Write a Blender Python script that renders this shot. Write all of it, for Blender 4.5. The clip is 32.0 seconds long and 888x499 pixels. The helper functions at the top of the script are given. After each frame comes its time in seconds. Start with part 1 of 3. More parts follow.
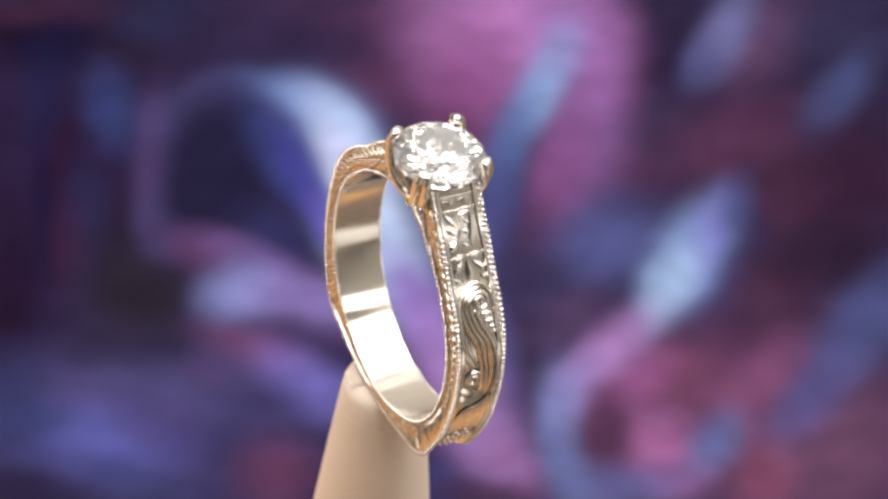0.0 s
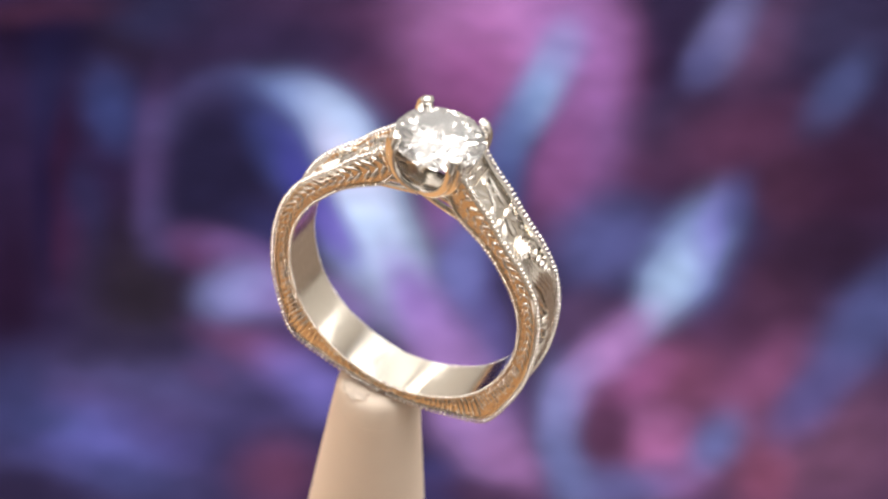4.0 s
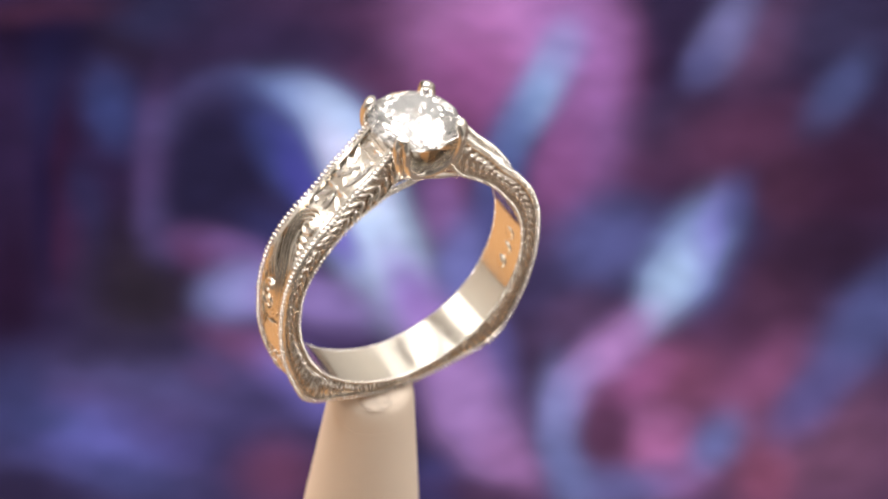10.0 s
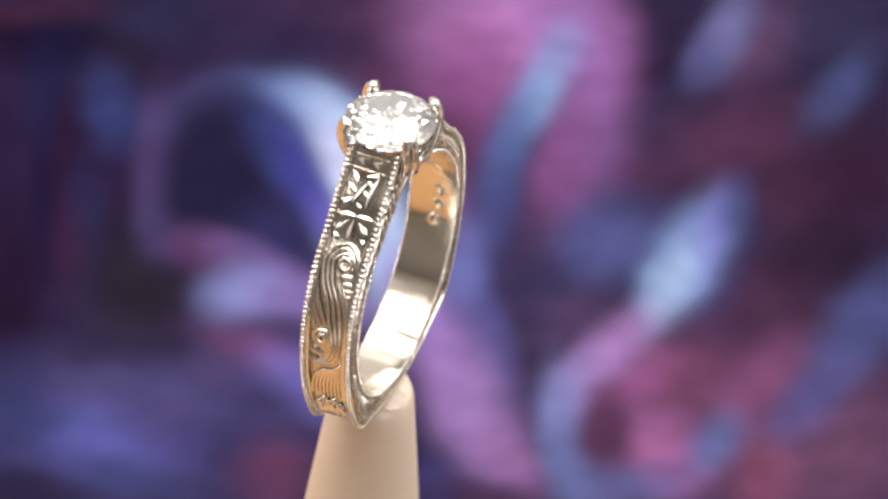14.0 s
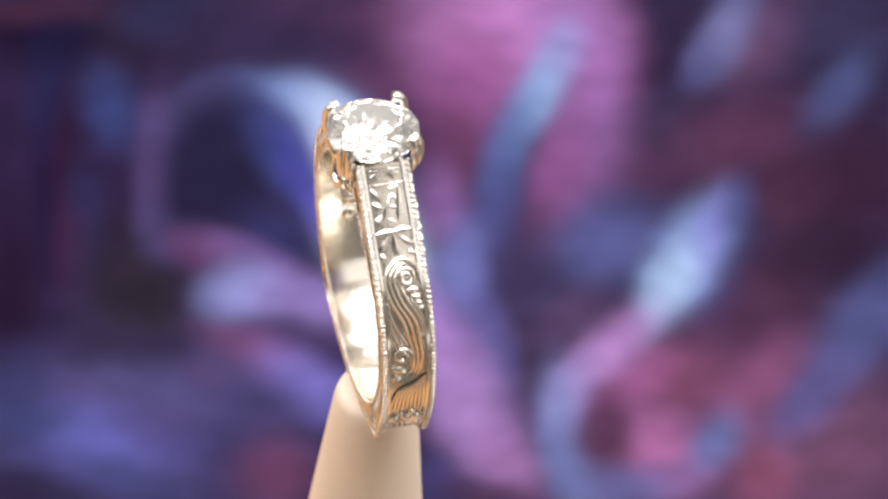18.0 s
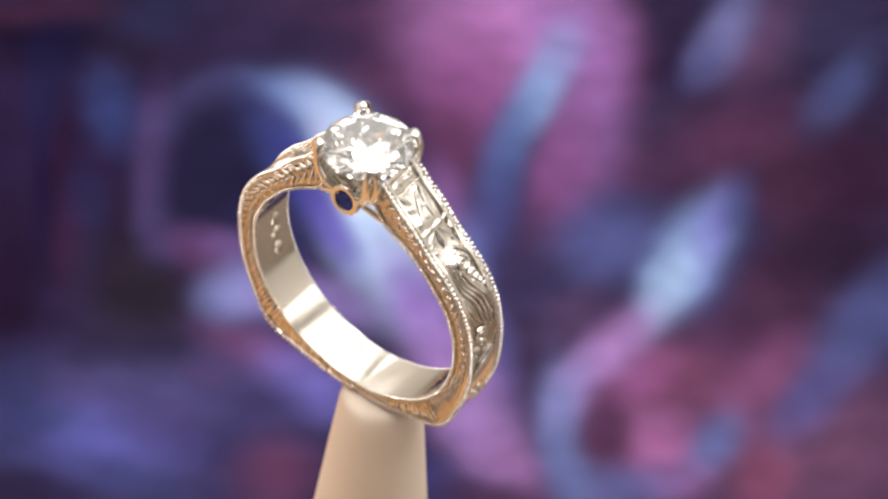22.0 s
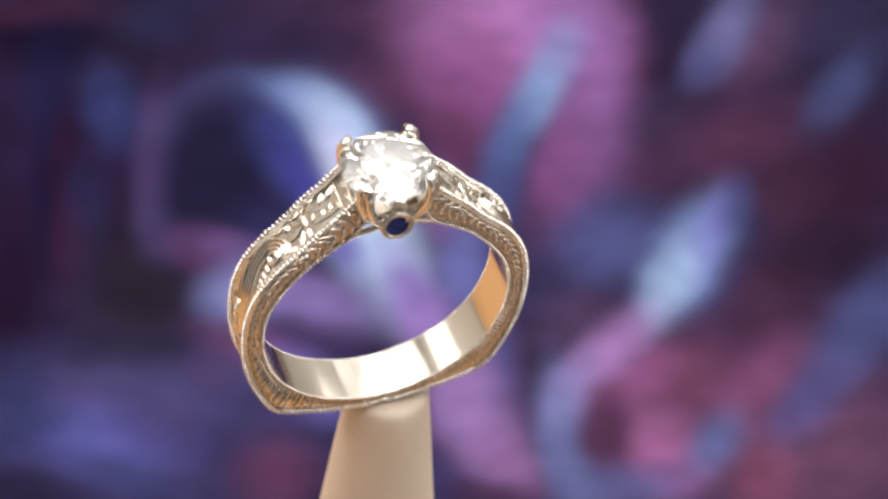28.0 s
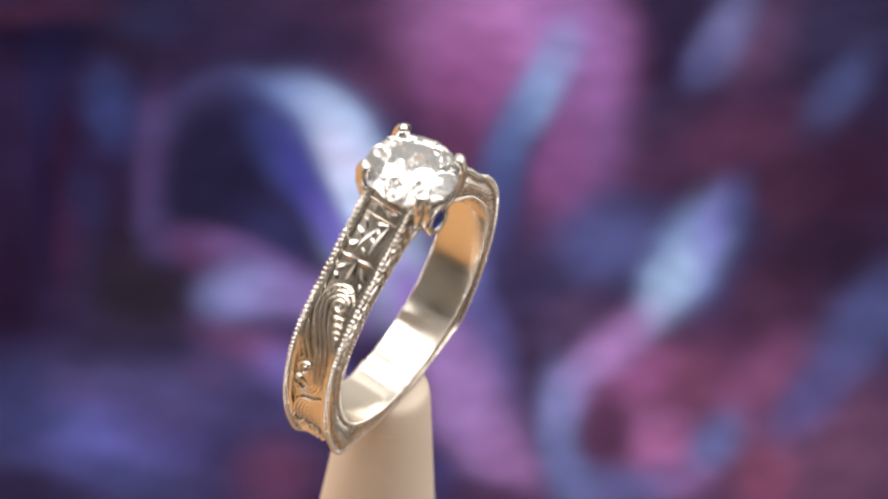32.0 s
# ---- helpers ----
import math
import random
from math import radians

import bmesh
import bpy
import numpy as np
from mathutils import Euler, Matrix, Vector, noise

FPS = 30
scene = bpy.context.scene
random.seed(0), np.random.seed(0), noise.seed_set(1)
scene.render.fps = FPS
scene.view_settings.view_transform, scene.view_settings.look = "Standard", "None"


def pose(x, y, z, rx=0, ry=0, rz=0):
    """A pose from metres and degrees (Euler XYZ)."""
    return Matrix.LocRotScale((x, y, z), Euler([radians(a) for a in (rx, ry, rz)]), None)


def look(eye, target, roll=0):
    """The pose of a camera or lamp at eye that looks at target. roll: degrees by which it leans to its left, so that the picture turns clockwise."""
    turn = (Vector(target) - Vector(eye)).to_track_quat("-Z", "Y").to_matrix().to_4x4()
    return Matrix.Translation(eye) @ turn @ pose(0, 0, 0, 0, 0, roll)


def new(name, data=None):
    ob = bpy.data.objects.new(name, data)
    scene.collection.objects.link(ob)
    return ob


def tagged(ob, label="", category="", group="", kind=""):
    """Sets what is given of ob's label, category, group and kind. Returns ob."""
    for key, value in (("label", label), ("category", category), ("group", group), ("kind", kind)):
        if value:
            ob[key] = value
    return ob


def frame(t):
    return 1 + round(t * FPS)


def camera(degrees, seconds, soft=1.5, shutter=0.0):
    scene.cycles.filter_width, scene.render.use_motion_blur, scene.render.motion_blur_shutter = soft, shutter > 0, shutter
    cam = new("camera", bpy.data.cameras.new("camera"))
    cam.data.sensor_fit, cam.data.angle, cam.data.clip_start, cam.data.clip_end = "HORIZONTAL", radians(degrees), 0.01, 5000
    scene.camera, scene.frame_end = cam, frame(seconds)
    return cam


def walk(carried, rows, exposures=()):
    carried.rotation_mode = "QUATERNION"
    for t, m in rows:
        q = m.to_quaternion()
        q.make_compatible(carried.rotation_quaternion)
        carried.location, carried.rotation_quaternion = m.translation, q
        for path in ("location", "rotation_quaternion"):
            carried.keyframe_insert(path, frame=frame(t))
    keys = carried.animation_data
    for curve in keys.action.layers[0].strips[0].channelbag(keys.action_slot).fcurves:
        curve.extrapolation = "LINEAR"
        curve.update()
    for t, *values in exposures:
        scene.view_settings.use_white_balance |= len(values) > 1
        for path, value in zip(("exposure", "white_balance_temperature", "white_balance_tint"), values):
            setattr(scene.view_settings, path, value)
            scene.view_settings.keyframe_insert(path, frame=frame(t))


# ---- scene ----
MM = 0.001
SECONDS = 32.0
SPIN = 9.398                       # degrees a second, counter-clockwise seen from above

# ---- camera: stands still on its tripod, a long macro lens looking down by half a right angle ----
cam = camera(17.82, SECONDS, soft=2.6)
EYE = Vector((0.0, -0.131, 0.2702))
YAW, PITCH, ROLL = 0.024714, 0.787314, 6.594
AHEAD = Vector((math.sin(YAW) * math.cos(PITCH), math.cos(YAW) * math.cos(PITCH), -math.sin(PITCH)))
EYE_POSE = look(EYE, EYE + AHEAD, ROLL)
walk(cam, [(0.0, EYE_POSE), (SECONDS, EYE_POSE)], exposures=[
    (0.0, 0.42), (3.0, 0.50), (8.0, 0.56), (11.0, 0.47), (13.0, 0.43), (16.6, 0.65), (18.0, 0.64), (21.0, 0.46), (24.5, 0.51), (28.0, 0.36),
    (30.0, 0.32), (SECONDS, 0.36)])
cam.data.dof.use_dof = True
cam.data.dof.focus_distance = 0.184
cam.data.dof.aperture_fstop = 46.0

# ---- world and lamps: unseen soft panels added round the table for light and reflections ----
world = bpy.data.worlds.new("world")
scene.world = world
world.use_nodes = True
world.node_tree.nodes["Background"].inputs["Color"].default_value = (0.80, 0.76, 0.72, 1)
world.node_tree.nodes["Background"].inputs["Strength"].default_value = 0.1


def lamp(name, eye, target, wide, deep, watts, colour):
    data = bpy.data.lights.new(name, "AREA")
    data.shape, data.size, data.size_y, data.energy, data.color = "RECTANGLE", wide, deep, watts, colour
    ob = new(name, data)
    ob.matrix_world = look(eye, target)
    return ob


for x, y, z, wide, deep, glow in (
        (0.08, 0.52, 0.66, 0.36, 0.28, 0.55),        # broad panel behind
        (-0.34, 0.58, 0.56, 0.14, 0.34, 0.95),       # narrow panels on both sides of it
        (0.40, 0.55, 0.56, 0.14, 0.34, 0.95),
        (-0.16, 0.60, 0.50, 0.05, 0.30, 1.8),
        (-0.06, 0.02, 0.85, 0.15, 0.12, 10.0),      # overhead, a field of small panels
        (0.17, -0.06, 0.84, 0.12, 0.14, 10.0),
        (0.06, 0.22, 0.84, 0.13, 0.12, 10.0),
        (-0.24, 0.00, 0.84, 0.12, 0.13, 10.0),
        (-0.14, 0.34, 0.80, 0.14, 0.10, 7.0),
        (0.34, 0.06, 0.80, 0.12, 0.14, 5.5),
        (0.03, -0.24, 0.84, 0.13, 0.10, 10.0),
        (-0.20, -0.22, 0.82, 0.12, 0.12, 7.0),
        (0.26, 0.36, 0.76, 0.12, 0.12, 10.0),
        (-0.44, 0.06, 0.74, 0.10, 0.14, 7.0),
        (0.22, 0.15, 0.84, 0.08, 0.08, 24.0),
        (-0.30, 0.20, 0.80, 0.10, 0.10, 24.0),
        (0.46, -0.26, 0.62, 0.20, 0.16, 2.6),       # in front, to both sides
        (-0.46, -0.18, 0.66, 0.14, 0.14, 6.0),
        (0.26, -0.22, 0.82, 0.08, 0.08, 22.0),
        # next panel added at front right to brighten the shoulder's reflection
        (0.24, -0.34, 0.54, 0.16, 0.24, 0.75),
        (0.66, 0.12, 0.52, 0.40, 0.26, 1.1),       # low at the sides, added to brighten the diamond
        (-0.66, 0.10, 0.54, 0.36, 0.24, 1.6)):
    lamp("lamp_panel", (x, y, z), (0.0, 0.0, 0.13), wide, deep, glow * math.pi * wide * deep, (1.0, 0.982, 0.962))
for y in (-0.07, 0.13, 0.33, 0.53):                # unseen strips added under the roof, split to band the gold's reflections
    lamp("roof_fill", (0.0, y, 0.885), (0.0, y + 0.0001, 0.0), 1.2, 0.14, 1.1, (1.0, 0.98, 0.96))


# ---- materials ----
def material(name):
    m = bpy.data.materials.new(name)
    m.use_nodes = True
    nodes = m.node_tree.nodes
    return m, nodes, m.node_tree.links, nodes["Principled BSDF"]


def metal(name, colour, rough, relief, grain, wave=0.05, across=1.0):
    """Polished precious metal with fine tool marks, soft smears and the slight swell of hand polishing."""
    m, nodes, links, bsdf = material(name)
    coord = nodes.new("ShaderNodeTexCoord")
    fine = nodes.new("ShaderNodeTexNoise")
    fine.inputs["Scale"].default_value, fine.inputs["Detail"].default_value = grain, 3
    broad = nodes.new("ShaderNodeTexNoise")
    broad.inputs["Scale"].default_value = 260
    links.new(coord.outputs["Object"], fine.inputs["Vector"])
    links.new(coord.outputs["Object"], broad.inputs["Vector"])
    ramp = nodes.new("ShaderNodeMapRange")
    ramp.inputs["From Min"].default_value, ramp.inputs["From Max"].default_value = 0.3, 0.7
    ramp.inputs["To Min"].default_value, ramp.inputs["To Max"].default_value = rough * 0.6, rough * 1.5
    links.new(broad.outputs["Fac"], ramp.inputs["Value"])
    links.new(ramp.outputs["Result"], bsdf.inputs["Roughness"])
    bump = nodes.new("ShaderNodeBump")
    bump.inputs["Strength"].default_value, bump.inputs["Distance"].default_value = relief, 0.00004
    links.new(fine.outputs["Fac"], bump.inputs["Height"])
    wavy = nodes.new("ShaderNodeTexNoise")
    wavy.inputs["Scale"].default_value, wavy.inputs["Detail"].default_value = 650, 1
    drawn = nodes.new("ShaderNodeMapping")
    drawn.inputs["Scale"].default_value = (1, across, 1)
    links.new(coord.outputs["Object"], drawn.inputs["Vector"])
    links.new(drawn.outputs[0], wavy.inputs["Vector"])
    swell = nodes.new("ShaderNodeBump")
    swell.inputs["Strength"].default_value, swell.inputs["Distance"].default_value = wave, 0.00012
    links.new(wavy.outputs["Fac"], swell.inputs["Height"])
    links.new(swell.outputs["Normal"], bump.inputs["Normal"])
    links.new(bump.outputs["Normal"], bsdf.inputs["Normal"])
    bsdf.inputs["Base Color"].default_value = (*colour, 1)
    bsdf.inputs["Metallic"].default_value = 1.0
    return m


def gem(name, colour, ior, diffuse_lift):
    """A clear cut stone; a diffuse share mixed in paints extra brightness over the glass."""
    m, nodes, links, bsdf = material(name)
    nodes.remove(bsdf)
    glass = nodes.new("ShaderNodeBsdfGlass")
    glass.inputs["Color"].default_value = (*colour, 1)
    glass.inputs["Roughness"].default_value, glass.inputs["IOR"].default_value = 0.0, ior
    haze = nodes.new("ShaderNodeBsdfDiffuse")
    haze.inputs["Color"].default_value = (*[c * 0.96 for c in colour], 1)
    mix = nodes.new("ShaderNodeMixShader")
    mix.inputs["Fac"].default_value = diffuse_lift
    links.new(glass.outputs[0], mix.inputs[1])
    links.new(haze.outputs[0], mix.inputs[2])
    links.new(mix.outputs[0], nodes["Material Output"].inputs["Surface"])
    return m


def plain(name, colour, rough, scale, spread=0.12):
    m, nodes, links, bsdf = material(name)
    coord = nodes.new("ShaderNodeTexCoord")
    noise_tex = nodes.new("ShaderNodeTexNoise")
    noise_tex.inputs["Scale"].default_value, noise_tex.inputs["Detail"].default_value = scale, 6
    mix = nodes.new("ShaderNodeMix")
    mix.data_type = "RGBA"
    mix.inputs["A"].default_value = (*[c * (1 - spread) for c in colour], 1)
    mix.inputs["B"].default_value = (*[min(1, c * (1 + spread)) for c in colour], 1)
    links.new(coord.outputs["Object"], noise_tex.inputs["Vector"])
    links.new(noise_tex.outputs["Fac"], mix.inputs["Factor"])
    links.new(mix.outputs["Result"], bsdf.inputs["Base Color"])
    bsdf.inputs["Roughness"].default_value = rough
    return m


WHITE_GOLD = metal("white_gold", (0.82, 0.79, 0.74), 0.11, 0.10, 6000)
INNER_GOLD = metal("polished_inner_gold", (0.82, 0.77, 0.685), 0.14, 0.05, 3000, 0.24, 0.12)
CUT_GOLD = metal("engraved_gold", (0.80, 0.75, 0.685), 0.10, 0.18, 9000)
# graver texture; the sunk sides' darkness is put into this gold's colour
SIDE_GOLD = metal("shaded_graver_gold", (0.58, 0.52, 0.45), 0.18, 0.3, 4200)
# stippled; groove shade is painted in as a darker copy of the gold
GROUND_GOLD = metal("shaded_stippled_gold", (0.64, 0.59, 0.52), 0.16, 0.25, 7000)
BRIGHT_GOLD = metal("bright_gold", (0.88, 0.85, 0.805), 0.13, 0.15, 9000)
DIAMOND = gem("diamond", (1.0, 0.99, 0.98), 2.3, 0.12)
PAVILION = metal("diamond_back_facets", (0.985, 0.975, 0.965), 0.02, 0.0, 5000, 0.3)
SAPPHIRE = gem("sapphire", (0.20, 0.25, 0.70), 1.77, 0.14)
STAND = plain("stand_plastic", (0.71, 0.585, 0.475), 0.62, 300, 0.05)
WAX = plain("grey_wax", (0.58, 0.475, 0.385), 0.6, 1500, 0.25)
TABLE = plain("table_wood", (0.12, 0.086, 0.066), 0.45, 30, 0.25)
MAT = plain("orange_mat_cloth", (0.42, 0.225, 0.095), 0.8, 60, 0.12)
PALE = plain("pale_reflector_sheet", (0.72, 0.70, 0.67), 0.8, 40, 0.05)
WALL = plain("tent_cloth", (0.55, 0.525, 0.49), 0.9, 12, 0.1)
DIM = plain("dimmed_tent_cloth", (0.16, 0.148, 0.135), 0.9, 12, 0.15)
DARK = plain("dark_cloth", (0.035, 0.032, 0.03), 0.9, 12, 0.2)


def srgb(r, g, b):
    lin = [(c / 255 / 12.92) if c <= 10 else ((c / 255 + 0.055) / 1.055) ** 2.4 for c in (r, g, b)]
    grey = 0.2 * lin[0] + 0.7 * lin[1] + 0.1 * lin[2]
    deep = 1.1 * grey ** 0.25
    return tuple((0.98 * c + 0.02 * grey) * deep * k for c, k in zip(lin, (1.0, 1.03, 1.14)))


PRINT_GAIN = 0.73


def print_material():
    """A soft abstract print: overlapping smeared strokes of plum, pink, violet and pale blue."""
    m, nodes, links, bsdf = material("abstract_print")
    bsdf.inputs["Roughness"].default_value = 0.85
    bsdf.inputs["Specular IOR Level"].default_value = 0.03
    coord = nodes.new("ShaderNodeTexCoord")
    warp = nodes.new("ShaderNodeTexNoise")
    warp.inputs["Scale"].default_value, warp.inputs["Detail"].default_value = 0.55, 1.0
    level = nodes.new("ShaderNodeMapping")
    level.inputs["Rotation"].default_value = (0, 0, radians(-ROLL))
    links.new(coord.outputs["Object"], level.inputs["Vector"])
    links.new(level.outputs[0], warp.inputs["Vector"])
    less = nodes.new("ShaderNodeVectorMath")
    less.operation = "SUBTRACT"
    less.inputs[1].default_value = (0.5, 0.5, 0.5)
    links.new(warp.outputs["Color"], less.inputs[0])
    more = nodes.new("ShaderNodeVectorMath")
    more.operation = "MULTIPLY_ADD"
    more.inputs[1].default_value = (0.3, 0.3, 0.0)
    links.new(less.outputs[0], more.inputs[0])
    links.new(level.outputs[0], more.inputs[2])
    state = {"colour": None}

    def ground(rgb):
        base = nodes.new("ShaderNodeRGB")
        base.outputs[0].default_value = (*[c * PRINT_GAIN for c in srgb(*rgb)], 1)
        state["colour"] = base.outputs[0]

    def stroke(x, y, long, wide, turn, rgb, strength=1.0, core=0.0):
        """An elongated soft stroke: centre, half length and half width in print units, turn in degrees clockwise."""
        after = nodes.new("ShaderNodeVectorMath")      # keeps the strokes in order, one upon another
        after.operation = "MULTIPLY_ADD"
        after.inputs[1].default_value = (1e-6, 1e-6, 1e-6)
        links.new(state["colour"], after.inputs[0])
        links.new(more.outputs[0], after.inputs[2])
        place = nodes.new("ShaderNodeMapping")
        place.vector_type = "TEXTURE"
        place.inputs["Location"].default_value = (x / 100 - 7.84, 4.405 - y / 100, 0)
        place.inputs["Rotation"].default_value = (0, 0, radians(-turn))
        place.inputs["Scale"].default_value = (long / 68, wide / 64, 1)
        links.new(after.outputs[0], place.inputs["Vector"])
        size = nodes.new("ShaderNodeVectorMath")
        size.operation = "LENGTH"
        links.new(place.outputs[0], size.inputs[0])
        fall = nodes.new("ShaderNodeMapRange")
        fall.interpolation_type = "SMOOTHERSTEP"
        fall.inputs["From Min"].default_value, fall.inputs["From Max"].default_value = 1.0, core
        fall.inputs["To Min"].default_value, fall.inputs["To Max"].default_value = 0.0, strength
        links.new(size.outputs["Value"], fall.inputs["Value"])
        mix = nodes.new("ShaderNodeMix")
        mix.data_type = "RGBA"
        mix.inputs["B"].default_value = (*[c * PRINT_GAIN for c in srgb(*rgb)], 1)
        links.new(fall.outputs[0], mix.inputs["Factor"])
        links.new(state["colour"], mix.inputs["A"])
        state["colour"] = mix.outputs["Result"]

    paint(ground, stroke)
    # brushy smears that run slantwise through all the colours
    slant = nodes.new("ShaderNodeMapping")
    slant.inputs["Rotation"].default_value, slant.inputs["Scale"].default_value = (0, 0, radians(35)), (0.9, 1.6, 1)
    links.new(more.outputs[0], slant.inputs["Vector"])
    smear = nodes.new("ShaderNodeTexNoise")
    smear.inputs["Scale"].default_value, smear.inputs["Detail"].default_value = 1.4, 2.0
    links.new(slant.outputs[0], smear.inputs["Vector"])
    shade = nodes.new("ShaderNodeMapRange")
    shade.inputs["From Min"].default_value, shade.inputs["From Max"].default_value = 0.3, 0.7
    shade.inputs["To Min"].default_value, shade.inputs["To Max"].default_value = 0.86, 1.15
    links.new(smear.outputs["Fac"], shade.inputs["Value"])
    tone = nodes.new("ShaderNodeVectorMath")
    tone.operation = "SCALE"
    links.new(state["colour"], tone.inputs[0])
    links.new(shade.outputs[0], tone.inputs["Scale"])
    links.new(tone.outputs[0], bsdf.inputs["Base Color"])
    return m


def paint(ground, stroke):
    ground((62, 50, 84))
    stroke(250, 760, 420, 200, 0, (88, 78, 130), 0.7)
    stroke(1300, 760, 420, 220, 0, (122, 82, 118), 0.7)
    # dim upper left
    stroke(100, 250, 330, 420, 0, (60, 41, 82), 0.92)
    stroke(200, 70, 140, 110, 0, (58, 46, 72), 0.7)
    stroke(290, 25, 110, 50, 0, (52, 58, 96), 0.6)
    stroke(60, 60, 120, 60, 0, (36, 18, 52), 0.8)
    stroke(70, 20, 170, 30, -5, (92, 52, 78), 0.6)
    stroke(80, 165, 50, 100, 0, (46, 50, 98), 0.6)
    stroke(110, 80, 70, 60, 0, (38, 36, 82), 0.5)
    stroke(200, 190, 95, 62, 65, (66, 76, 132), 0.85)
    stroke(110, 330, 22, 150, 0, (76, 34, 74), 0.7)
    stroke(75, 340, 22, 150, 0, (34, 30, 78), 0.6)
    stroke(120, 300, 50, 150, 0, (58, 32, 66), 0.6)
    stroke(150, 380, 45, 110, 0, (60, 58, 104), 0.7)
    stroke(125, 450, 40, 90, 0, (88, 44, 80), 0.5)
    stroke(150, 540, 50, 100, 0, (66, 54, 92), 0.7)
    stroke(250, 520, 120, 170, 0, (60, 50, 62), 0.9)
    stroke(20, 520, 60, 180, 0, (52, 26, 58), 0.8)
    stroke(350, 20, 160, 60, 0, (58, 54, 92), 0.6)
    stroke(560, 60, 220, 130, 0, (84, 56, 92), 0.8)
    stroke(700, 110, 150, 120, 0, (118, 70, 110), 0.75)
    # the pale loop and its dark eye
    stroke(272, 285, 44, 140, 4, (104, 82, 134), 0.85)
    stroke(290, 380, 50, 80, -20, (88, 74, 122), 0.7)
    stroke(290, 400, 60, 70, 0, (86, 76, 122), 0.6)
    stroke(345, 195, 110, 46, -36, (96, 88, 140), 0.85)
    stroke(462, 152, 120, 44, 6, (88, 96, 148), 0.5)
    stroke(540, 185, 130, 64, 28, (100, 116, 168), 0.45)
    stroke(535, 182, 105, 32, 28, (116, 138, 190), 0.6)
    stroke(596, 236, 150, 80, 46, (132, 150, 202), 0.5)
    stroke(588, 225, 130, 46, 44, (150, 170, 214), 0.8)
    stroke(624, 278, 135, 50, 55, (186, 198, 230), 0.9)
    stroke(608, 220, 90, 42, 46, (172, 194, 226), 0.6)
    stroke(632, 335, 120, 44, 60, (212, 200, 232), 0.9)
    stroke(662, 425, 180, 82, 62, (184, 206, 236), 0.95)
    stroke(385, 305, 110, 138, 0, (50, 44, 80), 1.0, 0.3)
    stroke(505, 280, 140, 52, 58, (70, 80, 144), 0.8)
    stroke(500, 78, 240, 62, 4, (62, 50, 88), 0.8)
    stroke(552, 340, 150, 38, 62, (78, 76, 166), 0.85)
    stroke(596, 408, 90, 36, 62, (122, 106, 200), 0.75)
    stroke(490, 420, 80, 60, 30, (64, 64, 118), 0.8)
    # under the loop
    stroke(370, 445, 90, 45, 25, (120, 76, 124), 0.8)
    stroke(470, 470, 150, 40, 25, (128, 100, 160), 0.7)
    stroke(430, 522, 90, 58, 0, (144, 150, 206), 0.95)
    stroke(550, 535, 150, 58, 8, (146, 124, 186), 0.9)
    stroke(520, 588, 180, 38, 10, (82, 60, 106), 0.55)
    stroke(470, 632, 140, 45, 22, (140, 88, 134), 0.85)
    stroke(550, 680, 120, 60, 25, (124, 116, 196), 0.9)
    stroke(420, 720, 120, 65, 0, (66, 54, 96), 0.8)
    stroke(250, 670, 180, 60, 0, (92, 86, 132), 0.8)
    stroke(150, 705, 90, 40, 0, (98, 70, 114), 0.6)
    stroke(250, 730, 300, 130, 0, (98, 92, 150), 0.6)
    stroke(170, 775, 170, 70, 8, (106, 106, 184), 0.9)
    stroke(280, 745, 100, 50, 0, (88, 72, 120), 0.5)
    stroke(320, 790, 70, 40, 10, (92, 84, 148), 0.6)
    stroke(90, 740, 70, 30, 5, (74, 84, 136), 0.6)
    stroke(360, 660, 60, 30, 20, (104, 78, 128), 0.6)
    stroke(230, 620, 160, 40, 0, (60, 48, 76), 0.6)
    stroke(230, 845, 150, 50, 15, (74, 78, 130), 0.7)
    stroke(30, 720, 80, 110, 0, (68, 72, 124), 0.8)
    stroke(40, 865, 130, 50, 0, (52, 42, 72), 0.7)
    stroke(400, 800, 80, 60, 0, (68, 62, 110), 0.6)
    stroke(490, 840, 95, 75, 0, (120, 70, 104), 0.85)
    # rosy flourish
    stroke(1100, 150, 200, 70, 80, (120, 66, 104), 0.85)
    stroke(890, 40, 190, 140, 0, (186, 124, 184), 0.95)
    stroke(830, 150, 100, 130, 10, (158, 92, 150), 0.9)
    stroke(800, 280, 65, 130, 0, (112, 64, 100), 0.8)
    stroke(1010, 60, 120, 95, 60, (172, 120, 184), 0.85)
    stroke(1045, 190, 190, 92, 98, (158, 106, 168), 0.9)
    stroke(985, 310, 130, 60, 105, (148, 90, 146), 0.85)
    stroke(950, 410, 70, 60, 100, (108, 66, 104), 0.7)
    stroke(955, 150, 125, 42, 116, (138, 166, 208), 0.9)
    stroke(995, 85, 70, 45, 120, (150, 140, 196), 0.6)
    stroke(896, 265, 150, 44, 107, (98, 118, 176), 0.7)
    stroke(870, 390, 120, 52, 100, (86, 86, 144), 0.8)
    stroke(1185, 130, 150, 70, 95, (62, 44, 80), 0.7)
    # upper right
    stroke(1350, 70, 120, 65, 130, (122, 84, 122), 0.7)
    stroke(1282, 60, 100, 50, 122, (122, 120, 168), 0.9)
    stroke(1240, 118, 60, 36, 115, (92, 92, 142), 0.7)
    stroke(1480, 50, 140, 75, 0, (70, 64, 100), 0.7)
    stroke(1180, 230, 130, 75, 0, (72, 64, 100), 0.7)
    stroke(1300, 250, 190, 90, -15, (106, 62, 94), 0.85)
    stroke(1400, 340, 110, 95, 0, (92, 54, 80), 0.85)
